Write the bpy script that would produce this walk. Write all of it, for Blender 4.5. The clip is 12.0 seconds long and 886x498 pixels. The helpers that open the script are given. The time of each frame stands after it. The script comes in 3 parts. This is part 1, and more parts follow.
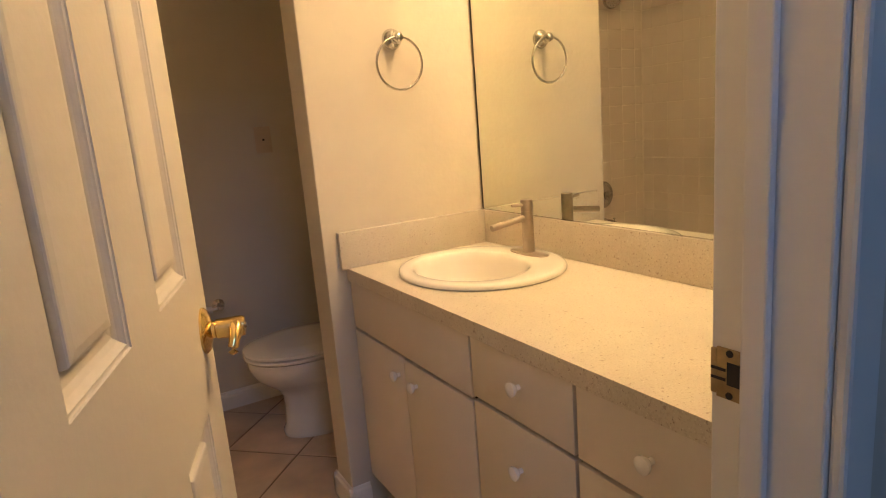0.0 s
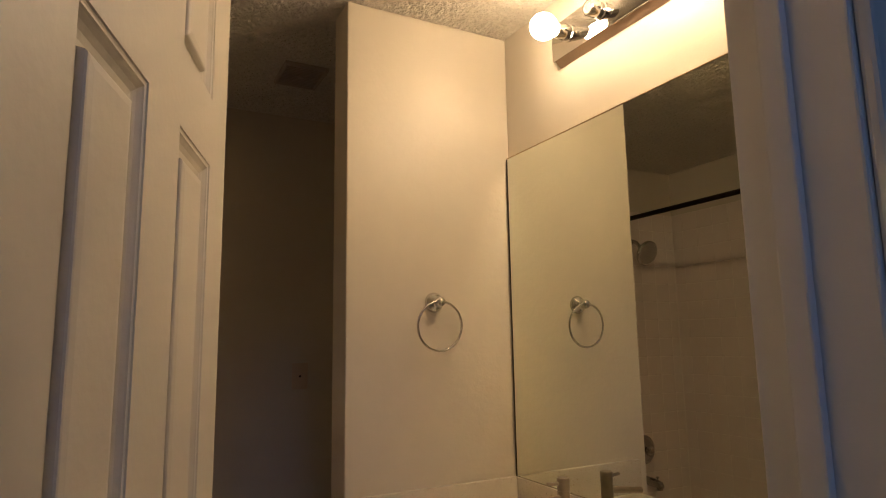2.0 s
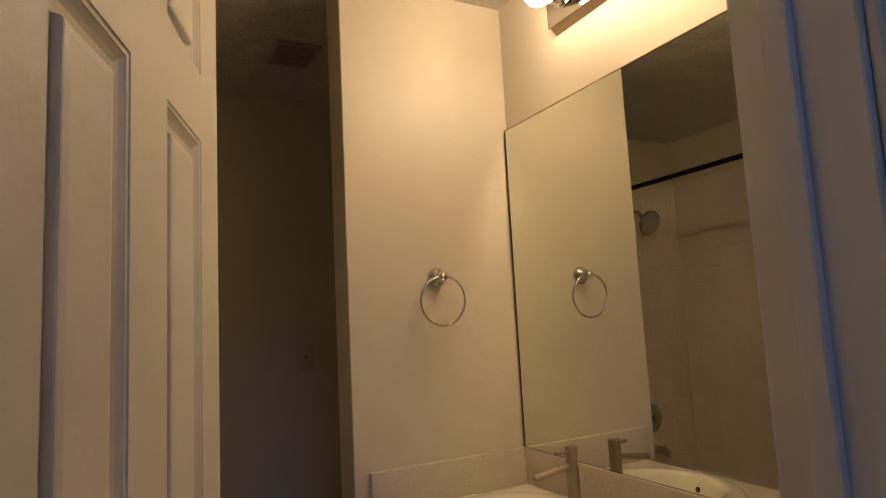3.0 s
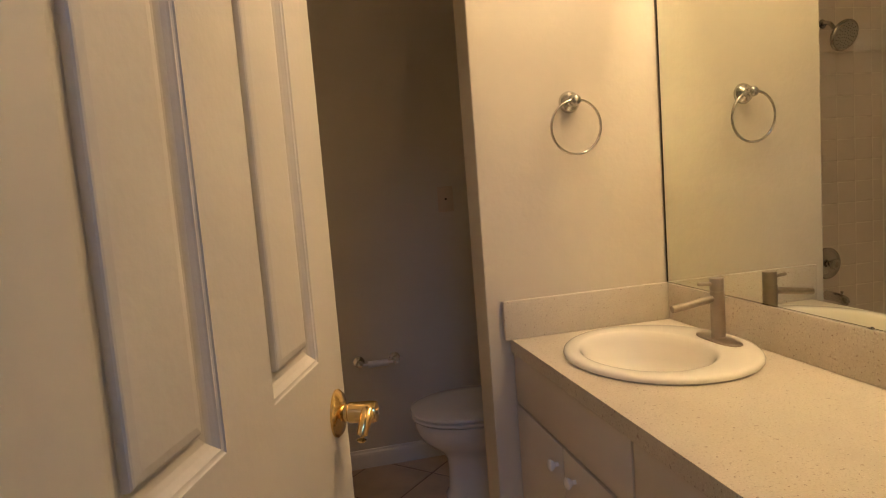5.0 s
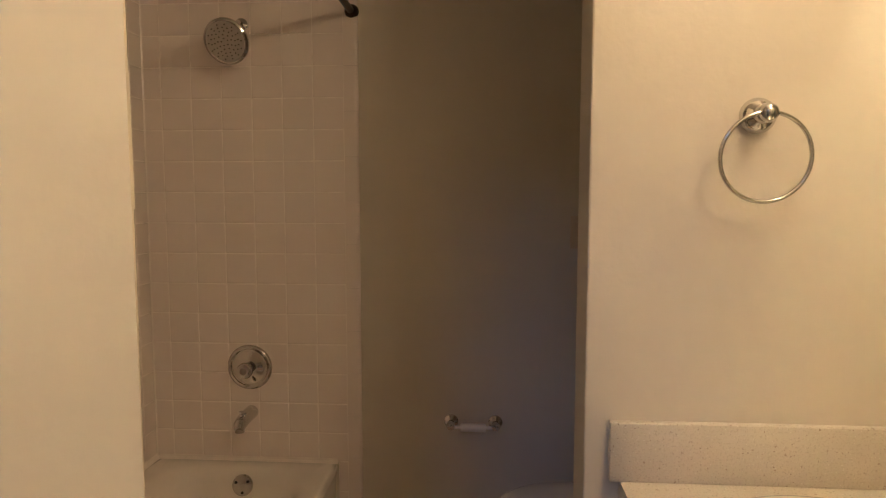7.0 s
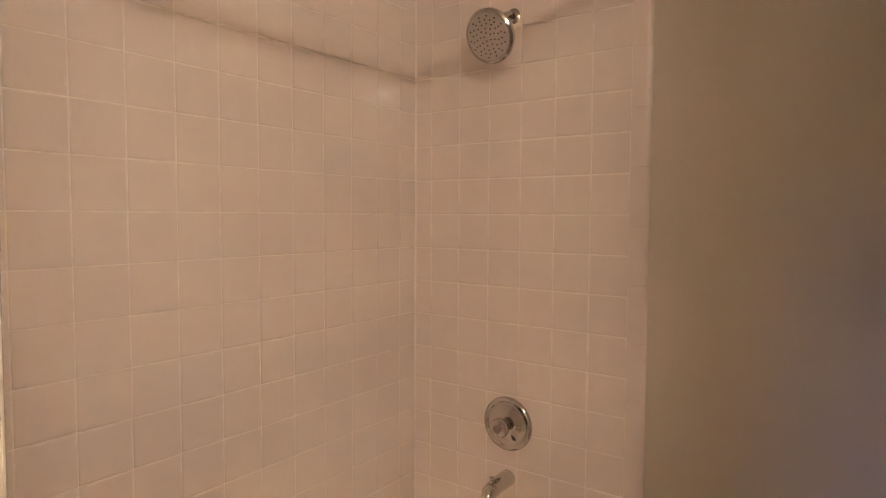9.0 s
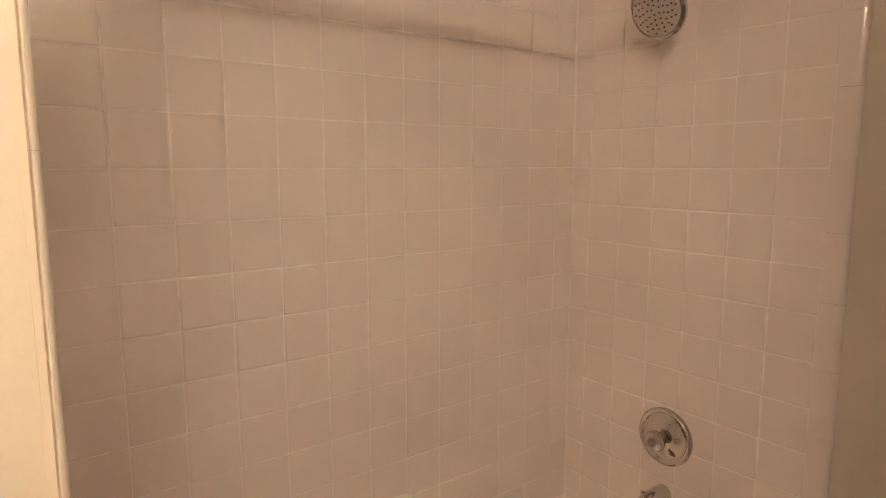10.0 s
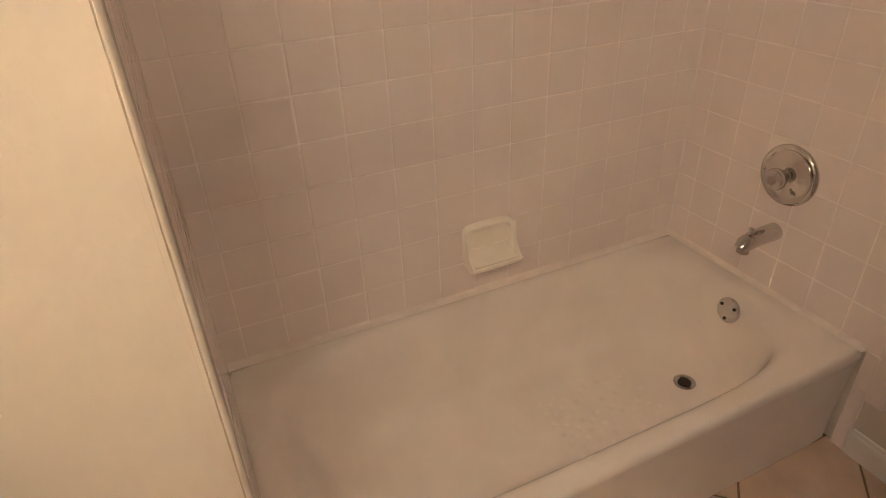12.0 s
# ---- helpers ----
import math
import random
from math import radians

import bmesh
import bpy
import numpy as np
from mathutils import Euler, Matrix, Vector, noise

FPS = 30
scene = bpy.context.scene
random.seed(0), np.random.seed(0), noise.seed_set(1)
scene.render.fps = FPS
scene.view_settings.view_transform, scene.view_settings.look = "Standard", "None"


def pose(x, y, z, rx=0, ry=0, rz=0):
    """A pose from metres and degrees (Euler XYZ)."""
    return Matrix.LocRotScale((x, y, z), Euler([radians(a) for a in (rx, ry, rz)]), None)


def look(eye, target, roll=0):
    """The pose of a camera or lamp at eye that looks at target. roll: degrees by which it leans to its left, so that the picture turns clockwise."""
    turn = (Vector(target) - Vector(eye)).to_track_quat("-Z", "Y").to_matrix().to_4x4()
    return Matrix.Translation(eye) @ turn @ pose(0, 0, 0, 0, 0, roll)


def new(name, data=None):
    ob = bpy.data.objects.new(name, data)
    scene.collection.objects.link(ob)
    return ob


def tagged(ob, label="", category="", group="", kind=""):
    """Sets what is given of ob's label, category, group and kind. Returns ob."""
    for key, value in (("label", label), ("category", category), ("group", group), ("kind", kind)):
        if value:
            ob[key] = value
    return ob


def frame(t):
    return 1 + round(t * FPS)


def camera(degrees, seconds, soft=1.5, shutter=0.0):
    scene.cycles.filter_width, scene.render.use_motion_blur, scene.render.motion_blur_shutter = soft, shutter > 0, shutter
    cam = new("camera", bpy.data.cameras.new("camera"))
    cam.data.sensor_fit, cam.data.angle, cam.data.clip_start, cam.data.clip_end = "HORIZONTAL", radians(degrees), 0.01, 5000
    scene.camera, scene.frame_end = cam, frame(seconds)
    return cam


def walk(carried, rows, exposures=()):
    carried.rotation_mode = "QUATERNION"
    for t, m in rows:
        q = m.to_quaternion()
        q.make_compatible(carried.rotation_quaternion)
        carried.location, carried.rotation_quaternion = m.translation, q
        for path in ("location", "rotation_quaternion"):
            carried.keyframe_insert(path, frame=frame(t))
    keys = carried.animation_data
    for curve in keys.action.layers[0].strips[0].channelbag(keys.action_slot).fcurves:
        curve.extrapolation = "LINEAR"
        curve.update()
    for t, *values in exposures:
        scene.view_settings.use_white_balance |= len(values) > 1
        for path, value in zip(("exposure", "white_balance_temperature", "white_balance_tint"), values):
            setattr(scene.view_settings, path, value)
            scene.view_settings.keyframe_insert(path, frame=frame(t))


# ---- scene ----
# CAMSTART
EXPOSURES = [(0, 3.70, 6300, 10), (0.5, 3.22, 6400, 10), (1.3, 2.78, 6200, 11), (2, 2.26, 5600, 11), (2.7, 2.02, 5600, 11), (3.5, 2.88, 5750, 10), (5.5, 3.12, 5750, 9), (6.5, 3.00, 5500, 9), (7.2, 3.22, 5300, 10), (8.8, 4.02, 4960, 17), (10.5, 3.98, 4930, 15), (12, 3.90, 4880, 15)]
cam = camera(71.7, 12.0, soft=1.1)
walk(cam, [
    (0.0, pose(0.848, -2.800, 1.207, 78.37, 4.53, -30.94)),
    (0.5, pose(0.858, -2.780, 1.251, 85.80, 3.20, -29.08)),
    (1.0, pose(0.844, -2.777, 1.307, 91.15, 2.42, -28.91)),
    (1.5, pose(0.850, -2.784, 1.336, 94.88, 1.75, -28.04)),
    (2.0, pose(0.852, -2.798, 1.344, 98.50, 0.93, -27.65)),
    (2.5, pose(0.855, -2.791, 1.344, 98.93, 1.30, -27.66)),
    (3.0, pose(0.863, -2.789, 1.330, 96.62, 2.95, -27.12)),
    (3.5, pose(0.871, -2.790, 1.276, 87.17, 4.78, -26.20)),
    (5.5, pose(1.025, -2.690, 1.248, 84.56, 2.98, -6.54)),
    (6.0, pose(1.113, -2.602, 1.261, 86.12, 1.49, -0.80)),
    (6.5, pose(1.194, -2.425, 1.284, 85.60, 0.16, 1.32)),
    (7.0, pose(1.249, -2.203, 1.322, 85.12, 0.00, 3.98)),
    (7.2, pose(1.290, -2.133, 1.352, 85.24, 0.66, 9.19)),
    (8.8, pose(1.313, -1.662, 1.342, 87.24, -0.24, 32.59)),
    (9.0, pose(1.314, -1.650, 1.333, 86.89, -0.31, 36.12)),
    (9.5, pose(1.319, -1.568, 1.411, 84.29, -0.22, 45.29)),
    (10.0, pose(1.324, -1.525, 1.456, 82.28, 0.00, 53.04)),
    (10.5, pose(1.310, -1.504, 1.436, 82.93, 0.90, 56.12)),
    (11.0, pose(1.320, -1.490, 1.430, 76.45, 1.51, 59.00)),
    (11.5, pose(1.344, -1.476, 1.423, 63.71, 2.05, 62.59)),
    (12.0, pose(1.341, -1.468, 1.398, 58.80, 2.03, 64.52)),
], EXPOSURES)
# CAMEND

# ---- plan, metres: x to the mirror wall, y to the far wall, z up ----
XM, YP, XP, YN, XL = 2.022, -1.080, 1.434, -1.500, 0.824   # mirror wall, partition, its end, alcove end, painted wall
YD, WD = -2.400, 0.118                                     # door wall face, thickness
ZC, CEIL = 0.800, 2.405
TP = 0.1122                                                # wall tile pitch
JL, JR = 0.745, 1.409                                      # door opening

# ---- world and lamps ----
scene.cycles.caustics_reflective = True
scene.cycles.blur_glossy = 0.0
world = bpy.data.worlds.new("world")
scene.world = world
world.use_nodes = True
sky = world.node_tree.nodes.new("ShaderNodeTexSky")
sky.sky_type, sky.sun_disc = "NISHITA", False
sky.sun_elevation, sky.sun_rotation = radians(35), radians(120)
world.node_tree.links.new(sky.outputs[0], world.node_tree.nodes["Background"].inputs[0])
world.node_tree.nodes["Background"].inputs[1].default_value = 0.05
BULB = 11.0
HALL = 1.15


def area(name, m, sx, sy, watts, colour):
    d = bpy.data.lights.new(name, "AREA")
    d.shape, d.size, d.size_y, d.energy, d.color = "RECTANGLE", sx, sy, watts, colour
    ob = new(name, d)
    ob.matrix_world = m
    return ob


area("hall_window_daylight", look((0.62, -5.15, 3.10), (1.10, -2.4, 1.0)), 0.7, 0.9, HALL, (0.22, 0.46, 1.0))


# ---- materials ----
def mat(name, colour, rough=0.5, metal=0.0, var=0.06, scale=6.0, bump=0.0, bscale=120.0, coat=0.0, rand=0.0, spots=None):
    m = bpy.data.materials.new(name)
    m.use_nodes = True
    nt = m.node_tree
    n, l = nt.nodes, nt.links
    b = n["Principled BSDF"]
    b.inputs["Roughness"].default_value, b.inputs["Metallic"].default_value = rough, metal
    b.inputs["Coat Weight"].default_value = coat
    b.inputs["Coat Roughness"].default_value = 0.08
    tc = n.new("ShaderNodeTexCoord")
    geo = n.new("ShaderNodeNewGeometry")
    a = n.new("ShaderNodeTexNoise")
    a.inputs["Scale"].default_value, a.inputs["Detail"].default_value = scale, 6
    l.new(geo.outputs["Position"], a.inputs["Vector"])
    ramp = n.new("ShaderNodeMapRange")
    ramp.inputs["To Min"].default_value, ramp.inputs["To Max"].default_value = 1 - var, 1 + var
    ramp.inputs["From Min"].default_value, ramp.inputs["From Max"].default_value = 0.3, 0.7
    l.new(a.outputs["Fac"], ramp.inputs["Value"])
    mul = n.new("ShaderNodeVectorMath")
    mul.operation = "SCALE"
    mul.inputs[0].default_value = colour
    l.new(ramp.outputs[0], mul.inputs["Scale"])
    out = mul.outputs[0]
    if rand:
        oi = n.new("ShaderNodeObjectInfo")
        r2 = n.new("ShaderNodeMapRange")
        r2.inputs["To Min"].default_value, r2.inputs["To Max"].default_value = 1 - rand, 1 + rand
        l.new(oi.outputs["Random"], r2.inputs["Value"])
        m2 = n.new("ShaderNodeVectorMath")
        m2.operation = "SCALE"
        l.new(out, m2.inputs[0])
        l.new(r2.outputs[0], m2.inputs["Scale"])
        out = m2.outputs[0]
    for sc, lo, col in spots or ():
        sp = n.new("ShaderNodeTexNoise")
        sp.inputs["Scale"].default_value, sp.inputs["Detail"].default_value = sc, 2
        l.new(geo.outputs["Position"], sp.inputs["Vector"])
        sr = n.new("ShaderNodeMapRange")
        sr.inputs["From Min"].default_value, sr.inputs["From Max"].default_value = lo, lo + 0.05
        l.new(sp.outputs["Fac"], sr.inputs["Value"])
        mx = n.new("ShaderNodeMix")
        mx.data_type = "RGBA"
        mx.inputs["B"].default_value = (*col, 1)
        l.new(sr.outputs[0], mx.inputs["Factor"])
        l.new(out, mx.inputs["A"])
        out = mx.outputs["Result"]
    l.new(out, b.inputs["Base Color"])
    rr = n.new("ShaderNodeMapRange")
    rr.inputs["To Min"].default_value, rr.inputs["To Max"].default_value = rough * 0.8, min(rough * 1.25, 1)
    l.new(a.outputs["Fac"], rr.inputs["Value"])
    l.new(rr.outputs[0], b.inputs["Roughness"])
    if bump:
        c = n.new("ShaderNodeTexNoise")
        c.inputs["Scale"].default_value, c.inputs["Detail"].default_value = bscale, 5
        l.new(geo.outputs["Position"], c.inputs["Vector"])
        bp = n.new("ShaderNodeBump")
        bp.inputs["Strength"].default_value, bp.inputs["Distance"].default_value = min(bump, 1), 0.01 * max(bump, 1)
        l.new(c.outputs["Fac"], bp.inputs["Height"])
        l.new(bp.outputs[0], b.inputs["Normal"])
    return m


WALL = mat("wall_paint", (0.645, 0.585, 0.48), 0.46, var=0.03, scale=2.5, bump=0.07, bscale=70)
DOOR = mat("door_paint", (0.70, 0.655, 0.58), 0.42, var=0.02, scale=4, bump=0.05, bscale=90)
TRIM = mat("trim_paint", (0.84, 0.80, 0.74), 0.4, var=0.03, scale=8, bump=0.04, bscale=80)
CEILING = mat("popcorn", (0.72, 0.67, 0.58), 0.9, var=0.08, scale=90, bump=3.0, bscale=58)
TILE = mat("glazed_tile", (0.84, 0.745, 0.68), 0.06, var=0.03, scale=3, bump=0.02, bscale=14, rand=0.015, coat=0.5)
GROUT = mat("grout", (0.87, 0.79, 0.715), 0.8, var=0.08, scale=30, bump=0.2, bscale=200)
FTILE = mat("floor_tile", (0.60, 0.45, 0.33), 0.38, var=0.16, scale=7, bump=0.05, bscale=40, rand=0.04)
FGROUT = mat("floor_grout", (0.20, 0.14, 0.10), 0.9, var=0.2, scale=30)
PORC = mat("porcelain", (0.82, 0.78, 0.70), 0.10, var=0.02, scale=4, coat=0.3)
ENAMEL = mat("tub_enamel", (0.87, 0.80, 0.72), 0.16, var=0.05, scale=5, coat=0.2)
COUNTER = mat("speckled_laminate", (0.62, 0.56, 0.46), 0.35, var=0.05, scale=12,
              spots=[(260, 0.56, (0.55, 0.485, 0.39)), (300, 0.64, (0.74, 0.69, 0.60)), (110, 0.655, (0.42, 0.34, 0.26)), (170, 0.670, (0.30, 0.23, 0.17))])
CABINET = mat("cabinet_laminate", (0.70, 0.63, 0.55), 0.4, var=0.02, scale=5)
# near-black stands in for shade in the cabinet gaps and toe recess
GAPSHADE = mat("gap_shade", (0.05, 0.035, 0.025), 0.8)
KNOBM = mat("white_knob", (0.85, 0.82, 0.78), 0.25)
CHROME = mat("chrome", (0.62, 0.60, 0.57), 0.05, 1.0, var=0.02)
NICKEL = mat("brushed_nickel", (0.42, 0.36, 0.30), 0.38, 1.0, var=0.06, scale=40)
BRASS = mat("polished_brass", (0.83, 0.60, 0.24), 0.16, 1.0, var=0.05)
OLDBRASS = mat("aged_brass", (0.42, 0.31, 0.17), 0.35, 1.0, var=0.2, scale=60)
DARKM = mat("dark_bronze", (0.06, 0.045, 0.035), 0.35, 1.0)
TRIMGLAZE = mat("trim_glaze", (0.80, 0.74, 0.64), 0.18, var=0.04, scale=12)
CRACK = mat("dirty_joint", (0.42, 0.33, 0.24), 0.9, var=0.3, scale=60)
GRIP = mat("grip_texture", (0.82, 0.75, 0.675), 0.3, var=0.08, scale=40)
# brown puts the warm wall's reflection into the bar's metal colour
BARSIDE = mat("bar_side", (0.50, 0.38, 0.28), 0.35, 0.7, var=0.05)
SPRAY = mat("spray_plate", (0.56, 0.52, 0.48), 0.45, 0.6, var=0.04, scale=30)
ALMOND = mat("almond_ceramic", (0.94, 0.88, 0.75), 0.18, var=0.03)
CAULK = mat("caulk", (0.81, 0.73, 0.655), 0.3, var=0.05, scale=25)
VENTM = mat("vent_plastic", (0.45, 0.38, 0.30), 0.5)
PLATE = mat("plate_plastic", (0.62, 0.50, 0.36), 0.4)
RUBBER = mat("black_hole", (0.012, 0.010, 0.009), 0.6)
CARPET = mat("hall_carpet", (0.34, 0.30, 0.25), 0.95, var=0.2, scale=60, bump=0.6, bscale=300)
ROLLER = mat("roller_plastic", (0.75, 0.72, 0.70), 0.4)

MIRROR = mat("mirror_silver", (0.78, 0.80, 0.70), 0.0, 1.0, var=0.0)
mb = MIRROR.node_tree.nodes["Principled BSDF"]
for lk in list(mb.inputs["Roughness"].links):
    MIRROR.node_tree.links.remove(lk)
mb.inputs["Roughness"].default_value = 0.0

GLOW = bpy.data.materials.new("lit_globe")
GLOW.use_nodes = True
gb = GLOW.node_tree.nodes["Principled BSDF"]
gb.inputs["Base Color"].default_value = (0.9, 0.85, 0.75, 1)
gb.inputs["Emission Color"].default_value = (1.0, 0.685, 0.365, 1)
gb.inputs["Emission Strength"].default_value = BULB


# ---- mesh helpers ----
def link(name, bm, material, parent=None, label="", smooth=False):
    me = bpy.data.meshes.new(name)
    bmesh.ops.recalc_face_normals(bm, faces=bm.faces)
    bm.to_mesh(me)
    bm.free()
    me.materials.append(material)
    if smooth:
        for p in me.polygons:
            p.use_smooth = True
        me.set_sharp_from_angle(angle=radians(38))
    ob = new(name, me)
    if parent:
        ob.parent = parent
    if label:
        ob["label"] = label
    return ob


def part(name, bm, material, parent, label="", smooth=True):
    return link(name, bm, material, parent, label, smooth)


def empty(name, label, category, m=None, group="", kind=""):
    ob = new(name)
    if m is not None:
        ob.matrix_world = m
    return tagged(ob, label, category, group, kind)


def struct(name, bm, material, label, category, smooth=False):
    return tagged(link(name, bm, material, None, "", smooth), label, category, kind="structure")


def box(x0, x1, y0, y1, z0, z1, bevel=0.0, seg=2, bm=None):
    bm2 = bmesh.new()
    bmesh.ops.create_cube(bm2, size=1)
    for v in bm2.verts:
        v.co = Vector((x0 + (v.co.x + .5) * (x1 - x0), y0 + (v.co.y + .5) * (y1 - y0), z0 + (v.co.z + .5) * (z1 - z0)))
    if bevel:
        bmesh.ops.bevel(bm2, geom=bm2.edges[:], offset=bevel, segments=seg, affect="EDGES", profile=0.5)
    if bm is None:
        return bm2
    join(bm, bm2)
    return bm


def join(bm, other):
    me = bpy.data.meshes.new("tmp")
    other.to_mesh(me)
    other.free()
    bm.from_mesh(me)
    bpy.data.meshes.remove(me)
    return bm


def moved(bm, m):
    bmesh.ops.transform(bm, matrix=m, verts=bm.verts)
    return bm


def loft(rings, close_first=False, close_last=False):
    bm = bmesh.new()
    vs = [[bm.verts.new(c) for c in r] for r in rings]
    k = len(vs[0])
    for a, b in zip(vs, vs[1:]):
        for i in range(k):
            j = (i + 1) % k
            bm.faces.new((a[i], a[j], b[j], b[i]))
    if close_first:
        bm.faces.new(vs[0][::-1])
    if close_last:
        bm.faces.new(vs[-1])
    return bm


def sup(cx, cy, a, b, e, z, k=64):
    out = []
    for i in range(k):
        t = 2 * math.pi * i / k
        c, s = math.cos(t), math.sin(t)
        r = (abs(c) ** e + abs(s) ** e) ** (-1 / e)
        out.append(Vector((cx + a * c * r, cy + b * s * r, z)))
    return out


def lathe(profile, k=32, axis=(0, 0, 1)):
    """Turned shape from (radius, height) pairs, its axis through the origin."""
    rings = [[Vector((max(r, 1e-4) * math.cos(2 * math.pi * i / k), max(r, 1e-4) * math.sin(2 * math.pi * i / k), h)) for i in range(k)] for r, h in profile]
    bm = loft(rings, True, True)
    q = Vector((0, 0, 1)).rotation_difference(Vector(axis))
    return moved(bm, q.to_matrix().to_4x4())


def tube(points, r, k=14, closed=False):
    pts = [Vector(p) for p in points]
    rings = []
    up = Vector((0, 0, 1))
    for i, p in enumerate(pts):
        a = pts[i - 1] if (i or closed) else p
        b = pts[(i + 1) % len(pts)] if (i < len(pts) - 1 or closed) else p
        d = (b - a).normalized()
        s = d.cross(up) if abs(d.dot(up)) < 0.95 else d.cross(Vector((1, 0, 0)))
        s.normalize()
        u = s.cross(d).normalized()
        rr = r[i] if isinstance(r, (list, tuple)) else r
        rings.append([p + rr * (math.cos(2 * math.pi * j / k) * s + math.sin(2 * math.pi * j / k) * u) for j in range(k)])
    if closed:
        rings.append(rings[0])
        bm = loft(rings)
        bmesh.ops.remove_doubles(bm, verts=bm.verts, dist=1e-6)
        return bm
    return loft(rings, True, True)


# ---- setting ----
struct("ceiling", box(-0.12, XM + 0.12, YD - WD, 0.12, CEIL, CEIL + 0.1), CEILING, "cream popcorn-textured ceiling", "ceiling")
struct("wall_west", box(-0.12, -0.012, YN - 0.02, 0.12, 0, CEIL), WALL, "cream painted wall above the tub tiling", "wall")
struct("wall_north", box(-0.012, XM + 0.12, 0.0, 0.12, 0, CEIL), WALL, "cream painted drywall behind the toilet", "wall")
struct("wall_east", box(XM, XM + 0.12, YD - WD, 0.0, 0, CEIL), WALL, "cream painted drywall behind the vanity mirror", "wall")
struct("wall_partition", box(XP, XM, YP, YP + 0.125, 0, CEIL, 0.004), WALL, "cream partition wall between vanity and toilet", "wall")
aw = box(-0.12, XL, -2.05, YN, 0, CEIL, 0.003)
box(XL - 0.04, XL - 0.0002, YN - 0.01, YN + 0.0035, 0, CEIL, 0.0008, bm=aw)
box(-0.12, JL - 0.01, YD, -2.051, 0, CEIL, bm=aw)
struct("wall_alcove", aw, WALL, "cream painted wall beside the bathtub end", "wall")
sw = box(-0.12, JL - 0.018, YD - WD, YD, 0, CEIL)
box(JR + 0.018, XM, YD - WD, YD, 0, CEIL, bm=sw)
box(JL - 0.018, JR + 0.018, YD - WD, YD, 2.055, CEIL, bm=sw)
struct("wall_south", sw, WALL, "cream wall with the bathroom doorway", "wall")

# hallway behind the doorway, taller than the bathroom, with a high window
HC = 3.8
hw = box(-1.2, -1.1, -5.3, YD - WD, 0, HC)
box(2.95, 3.05, -5.3, YD - WD, 0, HC, bm=hw)
box(XM + 0.12, 2.95, YD - WD, YD, 0, HC, bm=hw)
box(-1.1, -0.12, YD - WD, YD, 0, HC, bm=hw)
box(-0.12, XM + 0.12, YD - WD, YD, CEIL + 0.1, HC, bm=hw)
struct("hall_wall", hw, WALL, "cream hallway side walls", "wall")
hb = box(-1.1, 0.22, -5.3, -5.2, 0, HC)
box(1.02, 2.95, -5.3, -5.2, 0, HC, bm=hb)
box(0.22, 1.02, -5.3, -5.2, 0, 2.6, bm=hb)
box(0.22, 1.02, -5.3, -5.2, 3.6, HC, bm=hb)
struct("hall_wall_south", hb, WALL, "cream hallway end wall with a high window opening", "wall")
struct("hall_ceiling", box(-1.2, 3.05, -5.3, YD, HC, HC + 0.1), CEILING, "cream hallway ceiling", "ceiling")
struct("hall_floor", box(-1.2, 3.05, -5.3, YD - 0.05, -0.06, 0.0), CARPET, "beige hallway carpet", "floor")

# door lining, stop and casing
jb = box(JL - 0.018, JL, YD - WD, YD, 0, 2.037, 0.002)
box(JL - 0.018, JR + 0.018, YD - WD, YD, 2.037, 2.055, 0.002, bm=jb)
box(JL, JL + 0.011, YD - 0.063, YD - 0.038, 0, 2.037, 0.002, bm=jb)
struct("door_frame_left", jb, TRIM, "white painted door lining", "door frame")
jr = box(JR, JR + 0.018, YD - WD, YD + 0.004, 0, 2.037, 0.003)
box(JR - 0.011, JR, YD - 0.064, YD - 0.036, 0, 2.037, 0.003, bm=jr)
struct("door_frame_right", jr, TRIM, "white painted door lining with stop strip", "door frame")
cs = box(JR + 0.006, JR + 0.063, YD - WD - 0.016, YD - WD, 0, 2.10, 0.005)
box(JL - 0.063, JL - 0.006, YD - WD - 0.016, YD - WD, 0, 2.10, 0.005, bm=cs)
box(JL - 0.063, JR + 0.063, YD - WD - 0.016, YD - WD, 2.045, 2.10, 0.005, bm=cs)
struct("trim_casing", cs, TRIM, "white painted door casing on the hallway side", "trim")


def baseboard(name, m, length):
    prof = [(0, 0), (0.013, 0), (0.013, 0.058), (0.011, 0.068), (0.006, 0.074), (0.004, 0.082), (0, 0.084)]
    bm = loft([[Vector((x, -y, z)) for y, z in prof] for x in (0, length)], True, True)
    ob = struct(name, moved(bm, m), TRIM, "white painted wooden baseboard", "baseboard")
    return ob


baseboard("baseboard_north", pose(0.745, 0, 0), XM - 0.745)
baseboard("baseboard_partition_end", pose(XP, YP + 0.125 + 0.013, 0, 0, 0, -90), 0.125 + 0.026)
baseboard("baseboard_partition_front", pose(XP - 0.013, YP, 0), 0.075)
baseboard("baseboard_partition_back", pose(XM, YP + 0.125, 0, 0, 0, 180), XM - XP + 0.013)


